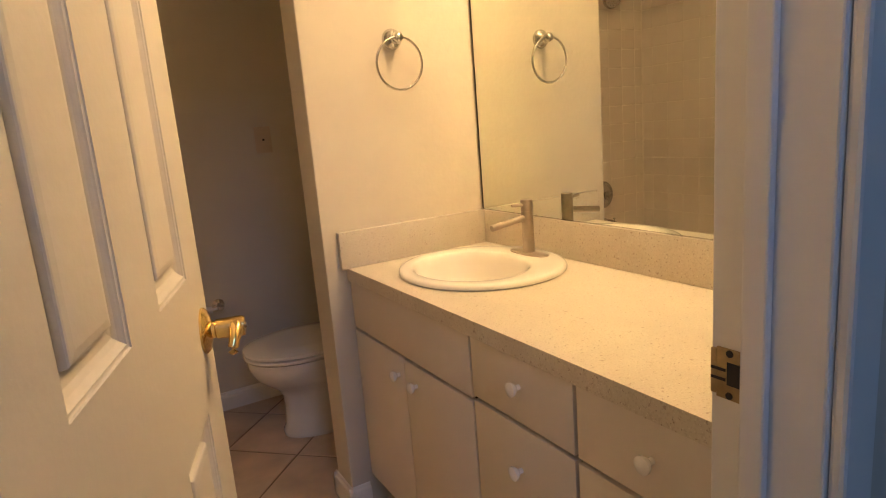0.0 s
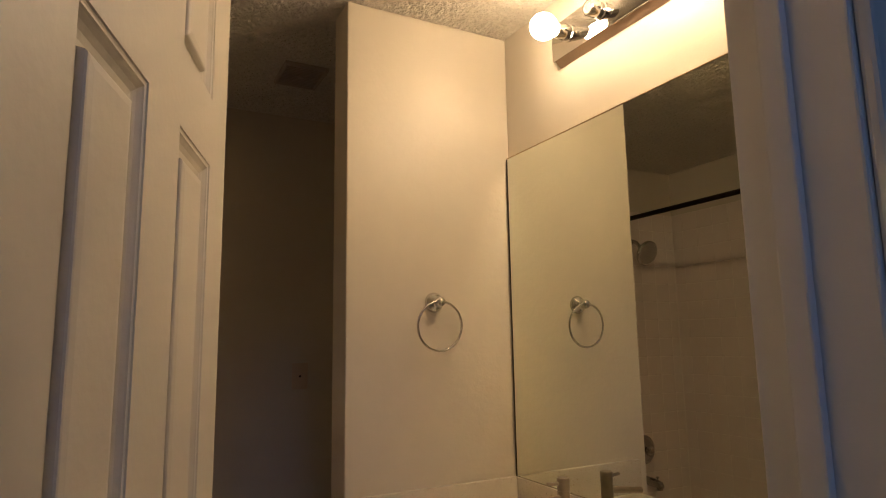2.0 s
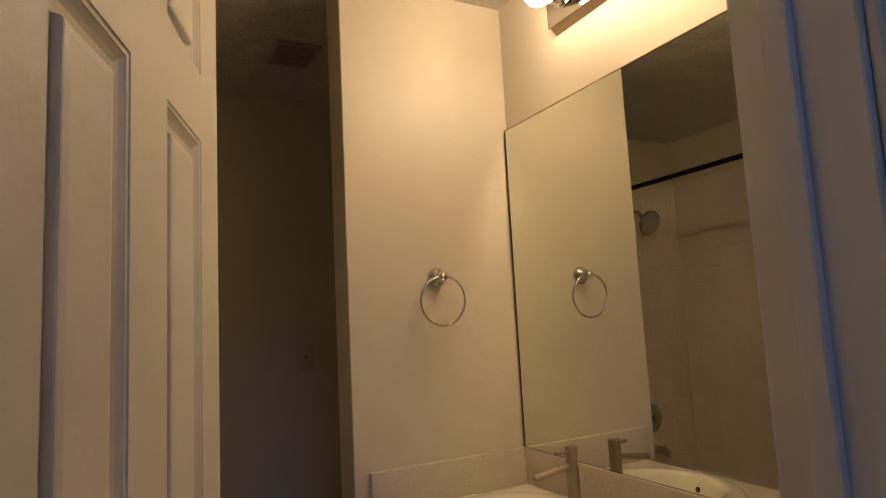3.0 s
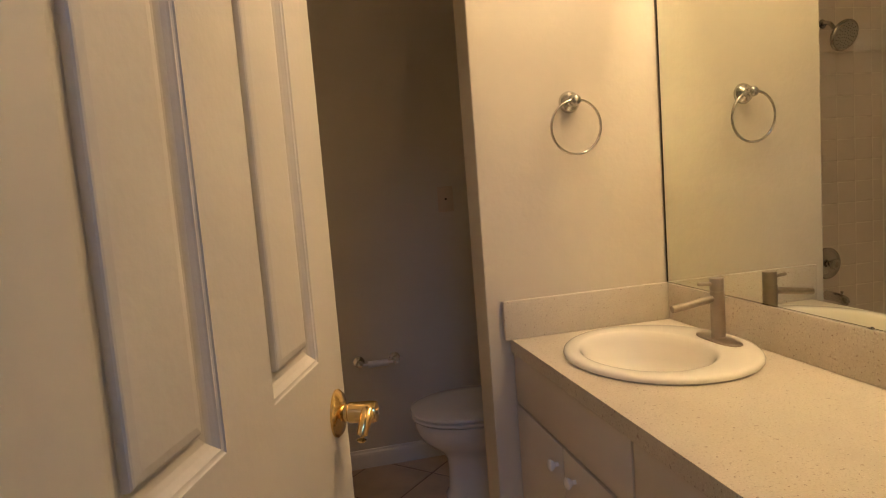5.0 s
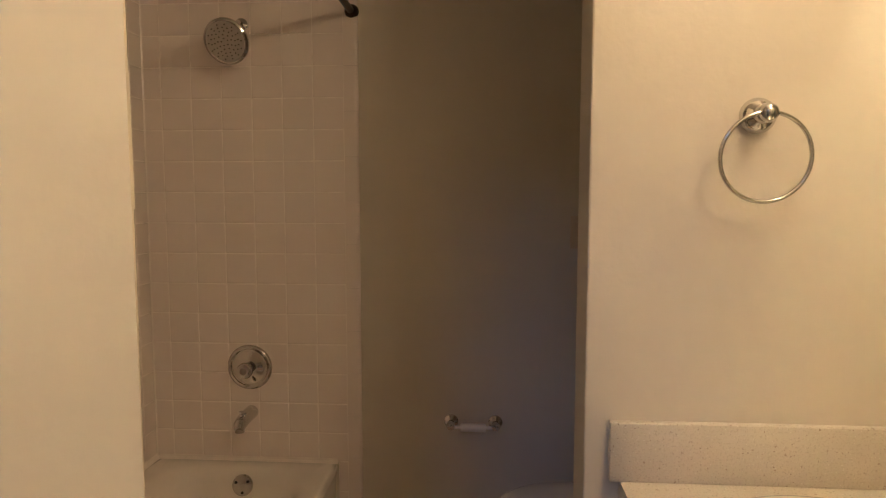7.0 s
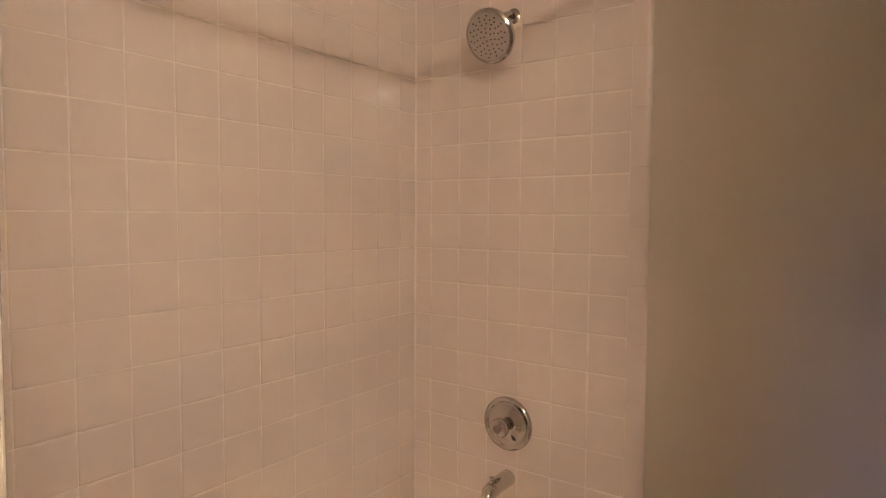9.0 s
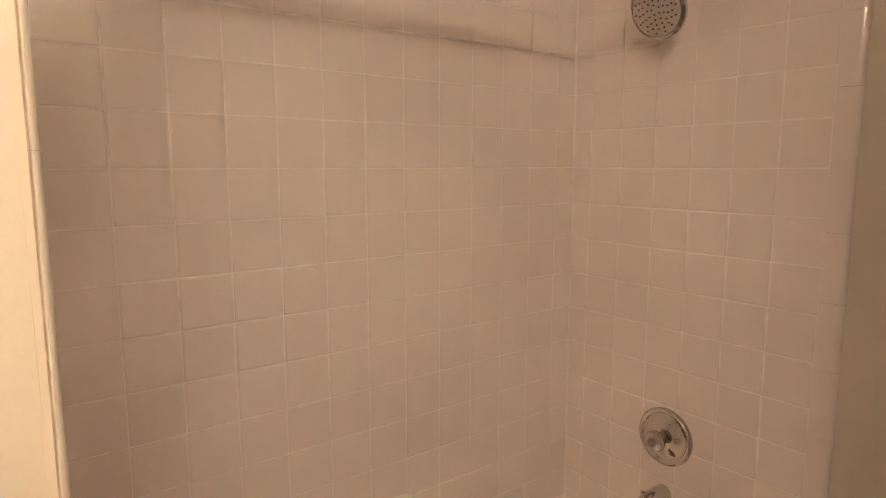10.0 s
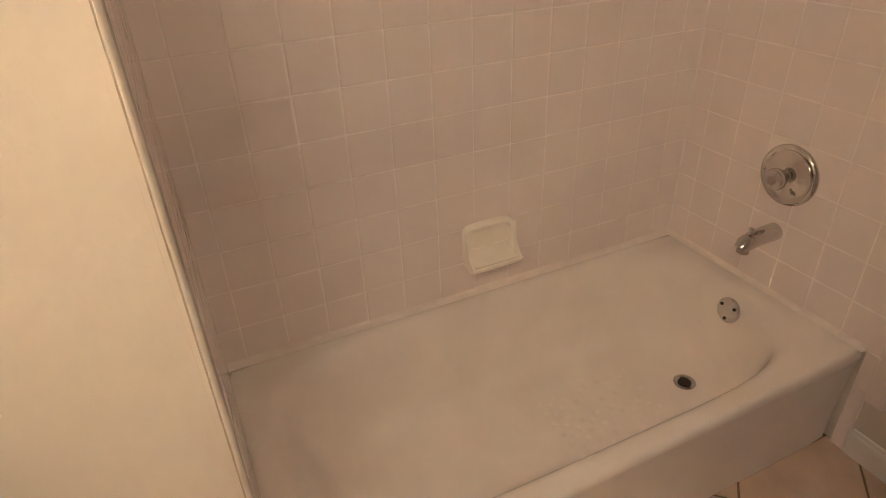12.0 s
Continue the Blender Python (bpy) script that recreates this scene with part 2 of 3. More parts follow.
# ---- bathtub ----
def make_tub():
    tub = empty("bathtub", "glossy almond-white enamelled steel bathtub in a tiled alcove", "bathtub")
    cx, cy, a, b = 0.353, YN / 2, 0.351, -YN / 2 - 0.003
    ix, iy = 0.352, YN / 2 - 0.005
    H = 0.328
    rings = [sup(cx, cy, a - ins, b - ins * 0.3, e, z, 128) for ins, e, z in ((0.014, 60, 0.0), (0.014, 60, 0.06), (0.006, 60, H - 0.06), (0.001, 60, H - 0.030), (0.0, 60, H - 0.020), (0.002, 55, H - 0.011), (0.006, 50, H - 0.005), (0.012, 45, H - 0.0015), (0.020, 40, H))]
    for ia, ib, e, z, oy in ((0.320, 0.694, 5.0, H + 0.0005, 0), (0.310, 0.684, 4.8, H - 0.0005, 0), (0.302, 0.676, 4.6, H - 0.0035, 0), (0.295, 0.668, 4.5, H - 0.0085, 0), (0.289, 0.660, 4.4, H - 0.016, 0.001), (0.284, 0.652, 4.3, H - 0.026, 0.001), (0.278, 0.645, 4.2, H - 0.042, 0.002), (0.271, 0.634, 4.4, H - 0.07, 0.006), (0.262, 0.618, 4.2, H - 0.12, 0.014),
                             (0.250, 0.596, 4.0, H - 0.19, 0.028), (0.241, 0.580, 3.9, H - 0.225, 0.036), (0.228, 0.562, 3.8, H - 0.248, 0.044), (0.208, 0.538, 3.5, H - 0.262, 0.052), (0.18, 0.50, 3.2, H - 0.268, 0.058), (0.12, 0.42, 3, H - 0.271, 0.06), (0.03, 0.1, 2.5, H - 0.273, 0.06)):
        rings.append(sup(ix, iy + oy, ia, ib, e, z, 128))
    part("basin", loft(rings, True, True), ENAMEL, tub)
    d = part("drain", lathe([(0.033, 0), (0.033, 0.003), (0.026, 0.005), (0.021, 0.002), (0.0, 0.001)], 28), CHROME, tub, "chrome drain ring")
    d.location = (0.385, -0.250, H - 0.2705)
    h = part("drain_hole", lathe([(0.019, 0), (0.019, 0.0035), (0, 0.0035)], 24), RUBBER, d, "dark drain hole")
    o = part("overflow_plate", lathe([(0.038, 0), (0.038, 0.004), (0.034, 0.008), (0.012, 0.010), (0, 0.010)], 32, (0, -1, 0.22)), CHROME, tub, "round chrome overflow plate")
    o.location = (0.380, -0.124, 0.284)
    q = Vector((0, 0, 1)).rotation_difference(Vector((0, -1, 0.22))).to_matrix()
    for ang in (35, 155, 275):
        s = part("screw", lathe([(0.0048, 0.008), (0.0048, 0.0108), (0, 0.0108)], 12, (0, -1, 0.22)), RUBBER, o)
        s.location = q @ Vector((0.025 * math.cos(radians(ang)), 0.025 * math.sin(radians(ang)), 0))
    pads = bmesh.new()
    for i in range(11):
        for j in range(13):
            if (i + j) % 2 == 0 and random.random() < 0.85:
                box(0.25 + i * 0.021, 0.266 + i * 0.021, -0.70 + j * 0.026, -0.682 + j * 0.026, H - 0.2735, H - 0.27085, bm=pads)
    tagged(part("grip_pad", pads, GRIP, tub, "worn non-slip pattern", False), kind="stuff")
    return tub


make_tub()
ck = loft([[Vector((x, -0.009, 0.345)), Vector((x, -0.0125, 0.335)), Vector((x, -0.024, 0.3275)), Vector((x, -0.004, 0.322))] for x in (0.008, 0.702)], True, True)
join(ck, loft([[Vector((-0.001, y, 0.346)), Vector((0.0035, y, 0.335)), Vector((0.015, y, 0.3275)), Vector((-0.002, y, 0.322))] for y in (YN + 0.01, -0.01)], True, True))
join(ck, loft([[Vector((-0.001, -0.0145, z)), Vector((0.005, -0.0095, z)), Vector((-0.002, -0.008, z))] for z in (0.326, 2.12)], True, True))
struct("trim_tub_caulk", ck, CAULK, "cream caulk beads along the bathtub and tile corner", "trim")


def make_soap():
    ob = empty("soap_dish", "almond ceramic soap dish set in the wall tiles", "soap dish", pose(0.0, -0.722, 0.497))

    def outline(a, bz, x, zc=0.0, e=7):
        return [Vector((x, p.x, p.y + zc)) for p in sup(0, 0, a, bz, e, 0, 48)]

    frame_rings = [outline(0.082, 0.068, -0.004), outline(0.082, 0.068, 0.014), outline(0.079, 0.065, 0.022), outline(0.074, 0.060, 0.024), outline(0.067, 0.053, 0.021), outline(0.063, 0.049, 0.008, 0.002), outline(0.05, 0.04, 0.006, 0.002)]
    part("back_plate", loft(frame_rings, True, True), ALMOND, ob)
    prof = [(0.006, -0.062), (0.048, -0.066), (0.064, -0.062), (0.073, -0.052), (0.074, -0.044), (0.068, -0.041), (0.060, -0.046), (0.046, -0.050), (0.030, -0.046), (0.018, -0.032), (0.010, -0.014), (0.006, -0.012)]
    rings = []
    for y, k in ((-0.080, 0.90), (-0.076, 0.97), (-0.06, 1.0), (0.06, 1.0), (0.076, 0.97), (0.080, 0.90)):
        rings.append([Vector((x * k, y, z)) for x, z in prof])
    part("tray", loft(rings, True, True), ALMOND, ob, "curved tray lip")
    for y0 in (-0.081, 0.073):
        side = loft([[Vector((x, y, z)) for x, z in ((0.012, 0.055), (0.024, 0.052), (0.030, 0.0), (0.050, -0.035), (0.070, -0.046), (0.05, -0.06), (0.012, -0.06))] for y in (y0, y0 + 0.008)], True, True)
        part("side_rim", side, ALMOND, ob)
    return ob


make_soap()


def make_shower():
    ob = empty("wall_shower", "round chrome rain shower head on a bent arm", "shower", pose(0.374, 0, 1.932))
    part("flange", lathe([(0.030, 0), (0.030, 0.004), (0.022, 0.012), (0.012, 0.016)], 28, (0, -1, 0)), CHROME, ob).location = (0, 0, 0)
    part("arm", tube([(0, 0, 0), (0, -0.035, 0.0), (0, -0.06, -0.012), (0, -0.08, -0.038), (0, -0.093, -0.066)], 0.0105), CHROME, ob)
    n = Vector((-0.02, -0.91, -0.40)).normalized()
    base = Vector((0, -0.088, -0.066))
    h = part("head", lathe([(0.017, -0.004), (0.020, 0.010), (0.015, 0.018), (0.019, 0.024), (0.050, 0.031), (0.069, 0.040), (0.077, 0.050), (0.077, 0.060), (0.071, 0.065), (0.067, 0.063)], 40, n), CHROME, ob)
    h.location = base
    f = part("face_plate", lathe([(0.0665, 0.060), (0.0665, 0.0655), (0.06, 0.067), (0, 0.0675)], 40, n), SPRAY, h, "grey spray plate")
    q = Vector((0, 0, 1)).rotation_difference(n).to_matrix()
    for rr, k in ((0.012, 5), (0.024, 9), (0.036, 14), (0.047, 18), (0.057, 14)):
        for i in range(k):
            t = 2 * math.pi * i / k + rr * 40
            part("nozzle", lathe([(0.0022, 0), (0.0020, 0.0026), (0.0, 0.0026)], 8, n), RUBBER, h).location = q @ Vector((rr * math.cos(t), rr * math.sin(t), 0.0668))
    return ob


make_shower()


def make_valve():
    ob = empty("shower_valve", "round chrome shower valve plate with a lever handle", "valve", pose(0.374, -0.008, 0.688))
    part("escutcheon", lathe([(0.082, 0), (0.0845, 0.004), (0.0845, 0.008), (0.082, 0.013), (0.0775, 0.0155), (0.073, 0.0145), (0.069, 0.0105), (0.066, 0.0085), (0.062, 0.0085), (0.050, 0.0125), (0.036, 0.018), (0.028, 0.021), (0.0, 0.022)], 64, (0, -1, 0)), CHROME, ob)
    k = part("handle", lathe([(0.020, 0.018), (0.016, 0.024), (0.016, 0.036), (0.024, 0.042), (0.029, 0.050), (0.0295, 0.058), (0.026, 0.066), (0.018, 0.070), (0, 0.071)], 36, (0, -1, 0)), CHROME, ob)
    part("cap", lathe([(0.013, 0.068), (0.013, 0.0725), (0.010, 0.074), (0, 0.0745)], 24, (0, -1, 0)), NICKEL, k, "darker round cap")
    return ob


make_valve()


def make_spout():
    ob = empty("tub_spout", "chrome bathtub spout with a diverter knob", "tub spout", pose(0.374, -0.008, 0.515))
    pts = [(0, 0, 0), (0, -0.03, 0), (0, -0.08, -0.002), (0, -0.115, -0.010), (0, -0.128, -0.022)]
    part("body", tube(pts, [0.026, 0.026, 0.025, 0.023, 0.017], 20), CHROME, ob)
    part("outlet", lathe([(0.017, 0), (0.017, 0.026), (0.012, 0.028)], 18, (0, -0.1, -1)), NICKEL, ob).location = (0, -0.112, -0.010)
    part("diverter", lathe([(0.004, 0), (0.004, 0.012), (0.008, 0.015), (0.008, 0.022), (0, 0.023)], 14), CHROME, ob).location = (0, -0.100, 0.014)
    return ob


make_spout()


def make_rod():
    ob = empty("shower_curtain_rod", "dark bronze shower curtain rod between alcove walls", "curtain rod", pose(0.772, 0, 1.973))
    part("rod", tube([(0, -0.004, 0), (0, YN + 0.004, 0)], 0.0125, 16), DARKM, ob)
    part("flange", lathe([(0.026, 0.0), (0.026, 0.008), (0.018, 0.020), (0.013, 0.024)], 24, (0, -1, 0)), DARKM, ob)
    part("flange", lathe([(0.026, 0.0), (0.026, 0.008), (0.018, 0.020), (0.013, 0.024)], 24, (0, 1, 0)), DARKM, ob).location = (0, YN, 0)
    return ob


make_rod()


# ---- toilet ----
def make_toilet():
    cy = -0.42
    ob = empty("toilet", "white porcelain toilet with closed lid behind a partition", "toilet", pose(0, 0, 0))
    fx = 1.285

    def egg(x0, x1, w, z, k=48):
        out = []
        for i in range(k):
            t = 2 * math.pi * i / k
            c, s = math.cos(t), math.sin(t)
            x = (x0 + x1) / 2 - (x1 - x0) / 2 * c
            taper = 1.0 - 0.12 * max(c, 0) ** 2
            e = 2.3
            r = (abs(c) ** e + abs(s) ** e) ** (-1 / e)
            out.append(Vector(((x0 + x1) / 2 - (x1 - x0) / 2 * c * r, cy + w * s * r * taper, z)))
        return out

    bowl = [egg(fx + 0.118, 1.92, 0.118, 0.0), egg(fx + 0.116, 1.92, 0.12, 0.02), egg(fx + 0.130, 1.90, 0.104, 0.045), egg(fx + 0.134, 1.88, 0.098, 0.13), egg(fx + 0.130, 1.87, 0.102, 0.175), egg(fx + 0.108, 1.86, 0.118, 0.208),
            egg(fx + 0.066, 1.85, 0.146, 0.238), egg(fx + 0.034, 1.84, 0.166, 0.268), egg(fx + 0.018, 1.83, 0.176, 0.300), egg(fx + 0.012, 1.82, 0.181, 0.330), egg(fx + 0.014, 1.82, 0.180, 0.345), egg(fx + 0.026, 1.81, 0.168, 0.350)]
    part("bowl", loft(bowl, True, True), PORC, ob)
    part("seat", loft([egg(fx + 0.016, 1.76, 0.172, 0.3505), egg(fx + 0.004, 1.76, 0.184, 0.354), egg(fx, 1.76, 0.187, 0.359), egg(fx + 0.002, 1.76, 0.186, 0.366), egg(fx + 0.014, 1.76, 0.174, 0.3695)], True, True), PORC, ob)
    part("lid", loft([egg(fx + 0.014, 1.77, 0.174, 0.370), egg(fx + 0.003, 1.77, 0.185, 0.374), egg(fx + 0.000, 1.77, 0.188, 0.379), egg(fx + 0.002, 1.77, 0.187, 0.386), egg(fx + 0.02, 1.755, 0.172, 0.394), egg(fx + 0.1, 1.70, 0.11, 0.399)], True, True), PORC, ob)
    part("tank", box(1.80, 1.995, cy - 0.225, cy + 0.225, 0.345, 0.68, 0.02, 3), PORC, ob)
    part("tank_lid", box(1.79, 2.0, cy - 0.235, cy + 0.235, 0.68, 0.715, 0.012, 3), PORC, ob)
    part("flush_lever", box(1.785, 1.797, cy + 0.10, cy + 0.17, 0.60, 0.615, 0.004), CHROME, ob, "chrome flush lever")
    return ob


make_toilet()


def make_tp():
    ob = empty("toilet_paper_holder", "empty chrome toilet paper holder with white roller", "paper holder", pose(1.208, 0, 0.487))
    for s in (-1, 1):
        p = part("post", lathe([(0.026, 0), (0.026, 0.005), (0.020, 0.011), (0.011, 0.016), (0.010, 0.030), (0.015, 0.036), (0.017, 0.050), (0.012, 0.060), (0, 0.062)], 24, (0, -1, 0)), CHROME, ob)
        p.location = (0.081 * s, 0, 0.008)
    part("roller", tube([(-0.068, -0.048, 0.003), (-0.046, -0.048, 0.003), (-0.045, -0.048, 0.003), (0.045, -0.048, 0.003), (0.046, -0.048, 0.003), (0.068, -0.048, 0.003)], [0.006, 0.006, 0.015, 0.015, 0.006, 0.006], 16), ROLLER, ob, "white plastic roller")
    return ob


make_tp()

sp = empty("wall_plate", "tan plastic wall plate with a centre screw", "wall plate", pose(1.585, 0, 1.196))
part("plate", box(-0.036, 0.036, -0.006, 0.0, -0.058, 0.058, 0.003), PLATE, sp)
part("screw", lathe([(0.005, 0.005), (0.005, 0.008), (0, 0.008)], 12, (0, -1, 0)), RUBBER, sp)


# ---- towel ring ----
def make_ring():
    ob = empty("towel_ring", "chrome towel ring hanging on a round wall post", "towel ring", pose(1.720, YP, 1.462))
    part("base", lathe([(0.030, 0), (0.0315, 0.003), (0.0315, 0.006), (0.029, 0.013), (0.023, 0.019), (0.016, 0.023), (0.0125, 0.029), (0.012, 0.038), (0.0145, 0.042), (0.0160, 0.048), (0.0150, 0.054), (0.011, 0.059), (0.005, 0.0615), (0, 0.062)], 36, (0, -1, 0)), CHROME, ob)
    rings = []
    for i in range(65):
        t = 2 * math.pi * (i % 64) / 64
        u = Vector((math.sin(t), -0.05 * math.cos(t), math.cos(t)))
        c = Vector((-0.001, -0.046, -0.074)) + 0.0748 * u
        rings.append([c + 0.0038 * (math.cos(2 * math.pi * j / 12) * u + math.sin(2 * math.pi * j / 12) * Vector((0, 1, 0))) for j in range(12)])
    hoop = loft(rings)
    bmesh.ops.remove_doubles(hoop, verts=hoop.verts, dist=1e-6)
    part("ring", hoop, CHROME, ob)
    return ob


make_ring()


# ---- vanity ----
FX = 1.522


def front(name, y0, y1, z0, z1, parent):
    return part(name, box(FX - 0.018, FX, y0 + 0.0015, y1 - 0.0015, z0 + 0.0015, z1 - 0.0015, 0.002), CABINET, parent)


def knob(y, z, parent):
    k = part("knob", lathe([(0.006, 0), (0.006, 0.008), (0.010, 0.012), (0.0145, 0.018), (0.0145, 0.023), (0.008, 0.027), (0, 0.028)], 20, (-1, 0, 0)), KNOBM, parent, "round white ceramic knob")
    k.location = (FX - 0.018, y, z)


def cabinet(label, y0, y1, fronts):
    ob = empty("vanity_cabinet", label, "cabinet", group="vanity units")
    bm = box(FX + 0.0005, XM - 0.002, y0, y1, 0.10, 0.60)
    box(FX + 0.0005, FX + 0.012, y0, y1, 0.60, 0.762, bm=bm)
    # shade between the fronts and under the unit is put into the colour
    part("body", bm, GAPSHADE, ob, "carcass coloured near-black for the shade in the gaps", False)
    part("toe_kick", box(FX + 0.06, FX + 0.075, y0, y1, 0.0, 0.10), GAPSHADE, ob, "recessed toe kick coloured near-black for its shade", False)
    for kind, a, b, c, d, ky, kz in fronts:
        f = front(kind, a, b, c, d, ob)
        if ky is not None:
            knob(ky, kz, f)
    return ob


cabinet("cream laminate sink base with two doors", -1.742, YP - 0.002,
        [("false_front", -1.740, YP - 0.004, 0.612, 0.760, None, 0), ("door", -1.408, YP - 0.004, 0.11, 0.606, -1.374, 0.550), ("door", -1.740, -1.408, 0.11, 0.606, -1.474, 0.550)])
cabinet("cream laminate drawer unit with white knobs", -2.066, -1.743,
        [("drawer", -2.064, -1.745, 0.622, 0.760, -1.911, 0.700), ("drawer", -2.064, -1.745, 0.376, 0.616, -1.905, 0.52), ("drawer", -2.064, -1.745, 0.11, 0.370, -1.905, 0.26)])
cabinet("cream laminate drawer unit beside the door wall", YD + 0.001, -2.067,
        [("drawer", YD + 0.002, -2.069, 0.622, 0.760, -2.23, 0.694), ("drawer", YD + 0.002, -2.069, 0.11, 0.616, -2.23, 0.56)])

SX, SY = 1.772, -1.405


def make_counter():
    ob = empty("vanity_countertop", "beige speckled laminate countertop with low backsplash", "countertop")
    # slab with an oval cut-out
    k = 64
    inner = sup(SX, SY, 0.210, 0.235, 2.0, 0, k)
    outer = []
    x0, x1, y0, y1 = 1.498, XM - 0.001, -1.742, YP - 0.001
    for p in inner:
        d = Vector((p.x - SX, p.y - SY, 0))
        t = min([(x1 - SX) / d.x if d.x > 1e-9 else 9e9, (x0 - SX) / d.x if d.x < -1e-9 else 9e9, (y1 - SY) / d.y if d.y > 1e-9 else 9e9, (y0 - SY) / d.y if d.y < -1e-9 else 9e9])
        outer.append(Vector((SX + d.x * t, SY + d.y * t, 0)))
    for cx_, cy_ in ((x0, y0), (x0, y1), (x1, y0), (x1, y1)):
        i = min(range(k), key=lambda q: (outer[q] - Vector((cx_, cy_, 0))).length)
        outer[i] = Vector((cx_, cy_, 0))
    up = lambda r, z: [Vector((p.x, p.y, z)) for p in r]
    bm = loft([up(inner, ZC), up(outer, ZC), up(outer, ZC - 0.038), up(inner, ZC - 0.038), up(inner, ZC)])
    box(1.498, XM - 0.001, YD + 0.001, -1.742, ZC - 0.038, ZC, bm=bm)
    part("slab", bm, COUNTER, ob, "", False)
    part("side_splash", box(1.478, XM - 0.02, YP - 0.020, YP - 0.001, ZC, ZC + 0.112, 0.003), COUNTER, ob, "speckled backsplash along the partition")
    part("back_splash", box(XM - 0.021, XM - 0.001, YD + 0.001, YP - 0.001, ZC, ZC + 0.110, 0.003), COUNTER, ob, "speckled backsplash under the mirror")
    return ob


make_counter()


def make_sink():
    ob = empty("sink", "white oval self-rimming porcelain sink in the countertop", "sink", pose(SX, SY, ZC))
    prof = [(0.220, 0.243, 0.0), (0.226, 0.249, 0.004), (0.2265, 0.2495, 0.009), (0.2245, 0.2475, 0.0135), (0.220, 0.243, 0.0165), (0.211, 0.234, 0.0185)]
    rings = [sup(0, 0, a, b, 2.0, z, 64) for a, b, z in prof]
    for a, b, z, ox in ((0.161, 0.191, 0.0182, -0.036), (0.155, 0.185, 0.0166, -0.036), (0.150, 0.180, 0.0125, -0.036), (0.146, 0.176, 0.0050, -0.036), (0.141, 0.171, -0.008, -0.036), (0.131, 0.160, -0.05, -0.034), (0.112, 0.136, -0.09, -0.028), (0.075, 0.09, -0.118, -0.018), (0.02, 0.02, -0.128, -0.01)):
        rings.append(sup(ox, 0, a, b, 2.0, z, 64))
    part("basin", loft(rings, False, True), PORC, ob)
    part("drain", lathe([(0.022, 0), (0.022, 0.003), (0.015, 0.004), (0, 0.001)], 24), CHROME, ob, "chrome drain").location = (-0.01, 0, -0.127)
    part("overflow_hole", lathe([(0.0085, -0.004), (0.0085, 0.0015), (0, 0.0018)], 18, (1, 0, 0.18)), RUBBER, ob, "dark overflow hole").location = (-0.1735, 0.0, -0.022)
    return ob


make_sink()


def make_faucet():
    ob = empty("faucet", "brushed nickel single-hole faucet on an oval plate", "faucet", pose(1.930, -1.422, ZC + 0.0180))
    part("deck_plate", loft([sup(0, 0, 0.027, 0.076, 2.6, 0, 48), sup(0, 0, 0.027, 0.076, 2.6, 0.004, 48), sup(0, 0, 0.024, 0.073, 2.6, 0.006, 48)], True, True), NICKEL, ob)
    part("body", lathe([(0.0195, 0.004), (0.0195, 0.007), (0.0172, 0.008), (0.0172, 0.124), (0.0164, 0.1245), (0.0164, 0.1265), (0.0172, 0.127), (0.0172, 0.155), (0.0160, 0.157), (0, 0.157)], 36), NICKEL, ob)
    part("spout", tube([(-0.012, 0, 0.106), (-0.125, 0, 0.092), (-0.126, 0, 0.0919), (-0.1262, 0, 0.0919)], [0.0092, 0.0092, 0.0085, 0.0060], 20), NICKEL, ob)
    part("lever", tube([(-0.012, 0.0, 0.143), (-0.044, 0.003, 0.1445), (-0.050, 0.004, 0.145), (-0.0505, 0.004, 0.145)], [0.0045, 0.0045, 0.0042, 0.003], 14), NICKEL, ob)
    return ob


make_faucet()

mir = empty("mirror", "frameless wall mirror above the vanity backsplash", "mirror")
part("glass", box(XM - 0.016, XM - 0.001, YD + 0.012, YP - 0.012, ZC + 0.113, 1.958), MIRROR, mir, "", False)
part("edge_channel", box(XM - 0.0175, XM - 0.001, YP - 0.0118, YP - 0.0088, ZC + 0.113, 1.958), DARKM, mir, "dark mirror edge", False)
part("edge_channel", box(XM - 0.0175, XM - 0.001, YD + 0.012, YP - 0.0118, 1.9585, 1.961), OLDBRASS, mir, "dark mirror edge", False)
part("edge_channel", box(XM - 0.0185, XM - 0.001, YD + 0.012, YP - 0.012, ZC + 0.1105, ZC + 0.1128), CHROME, mir, "thin metal channel", False)


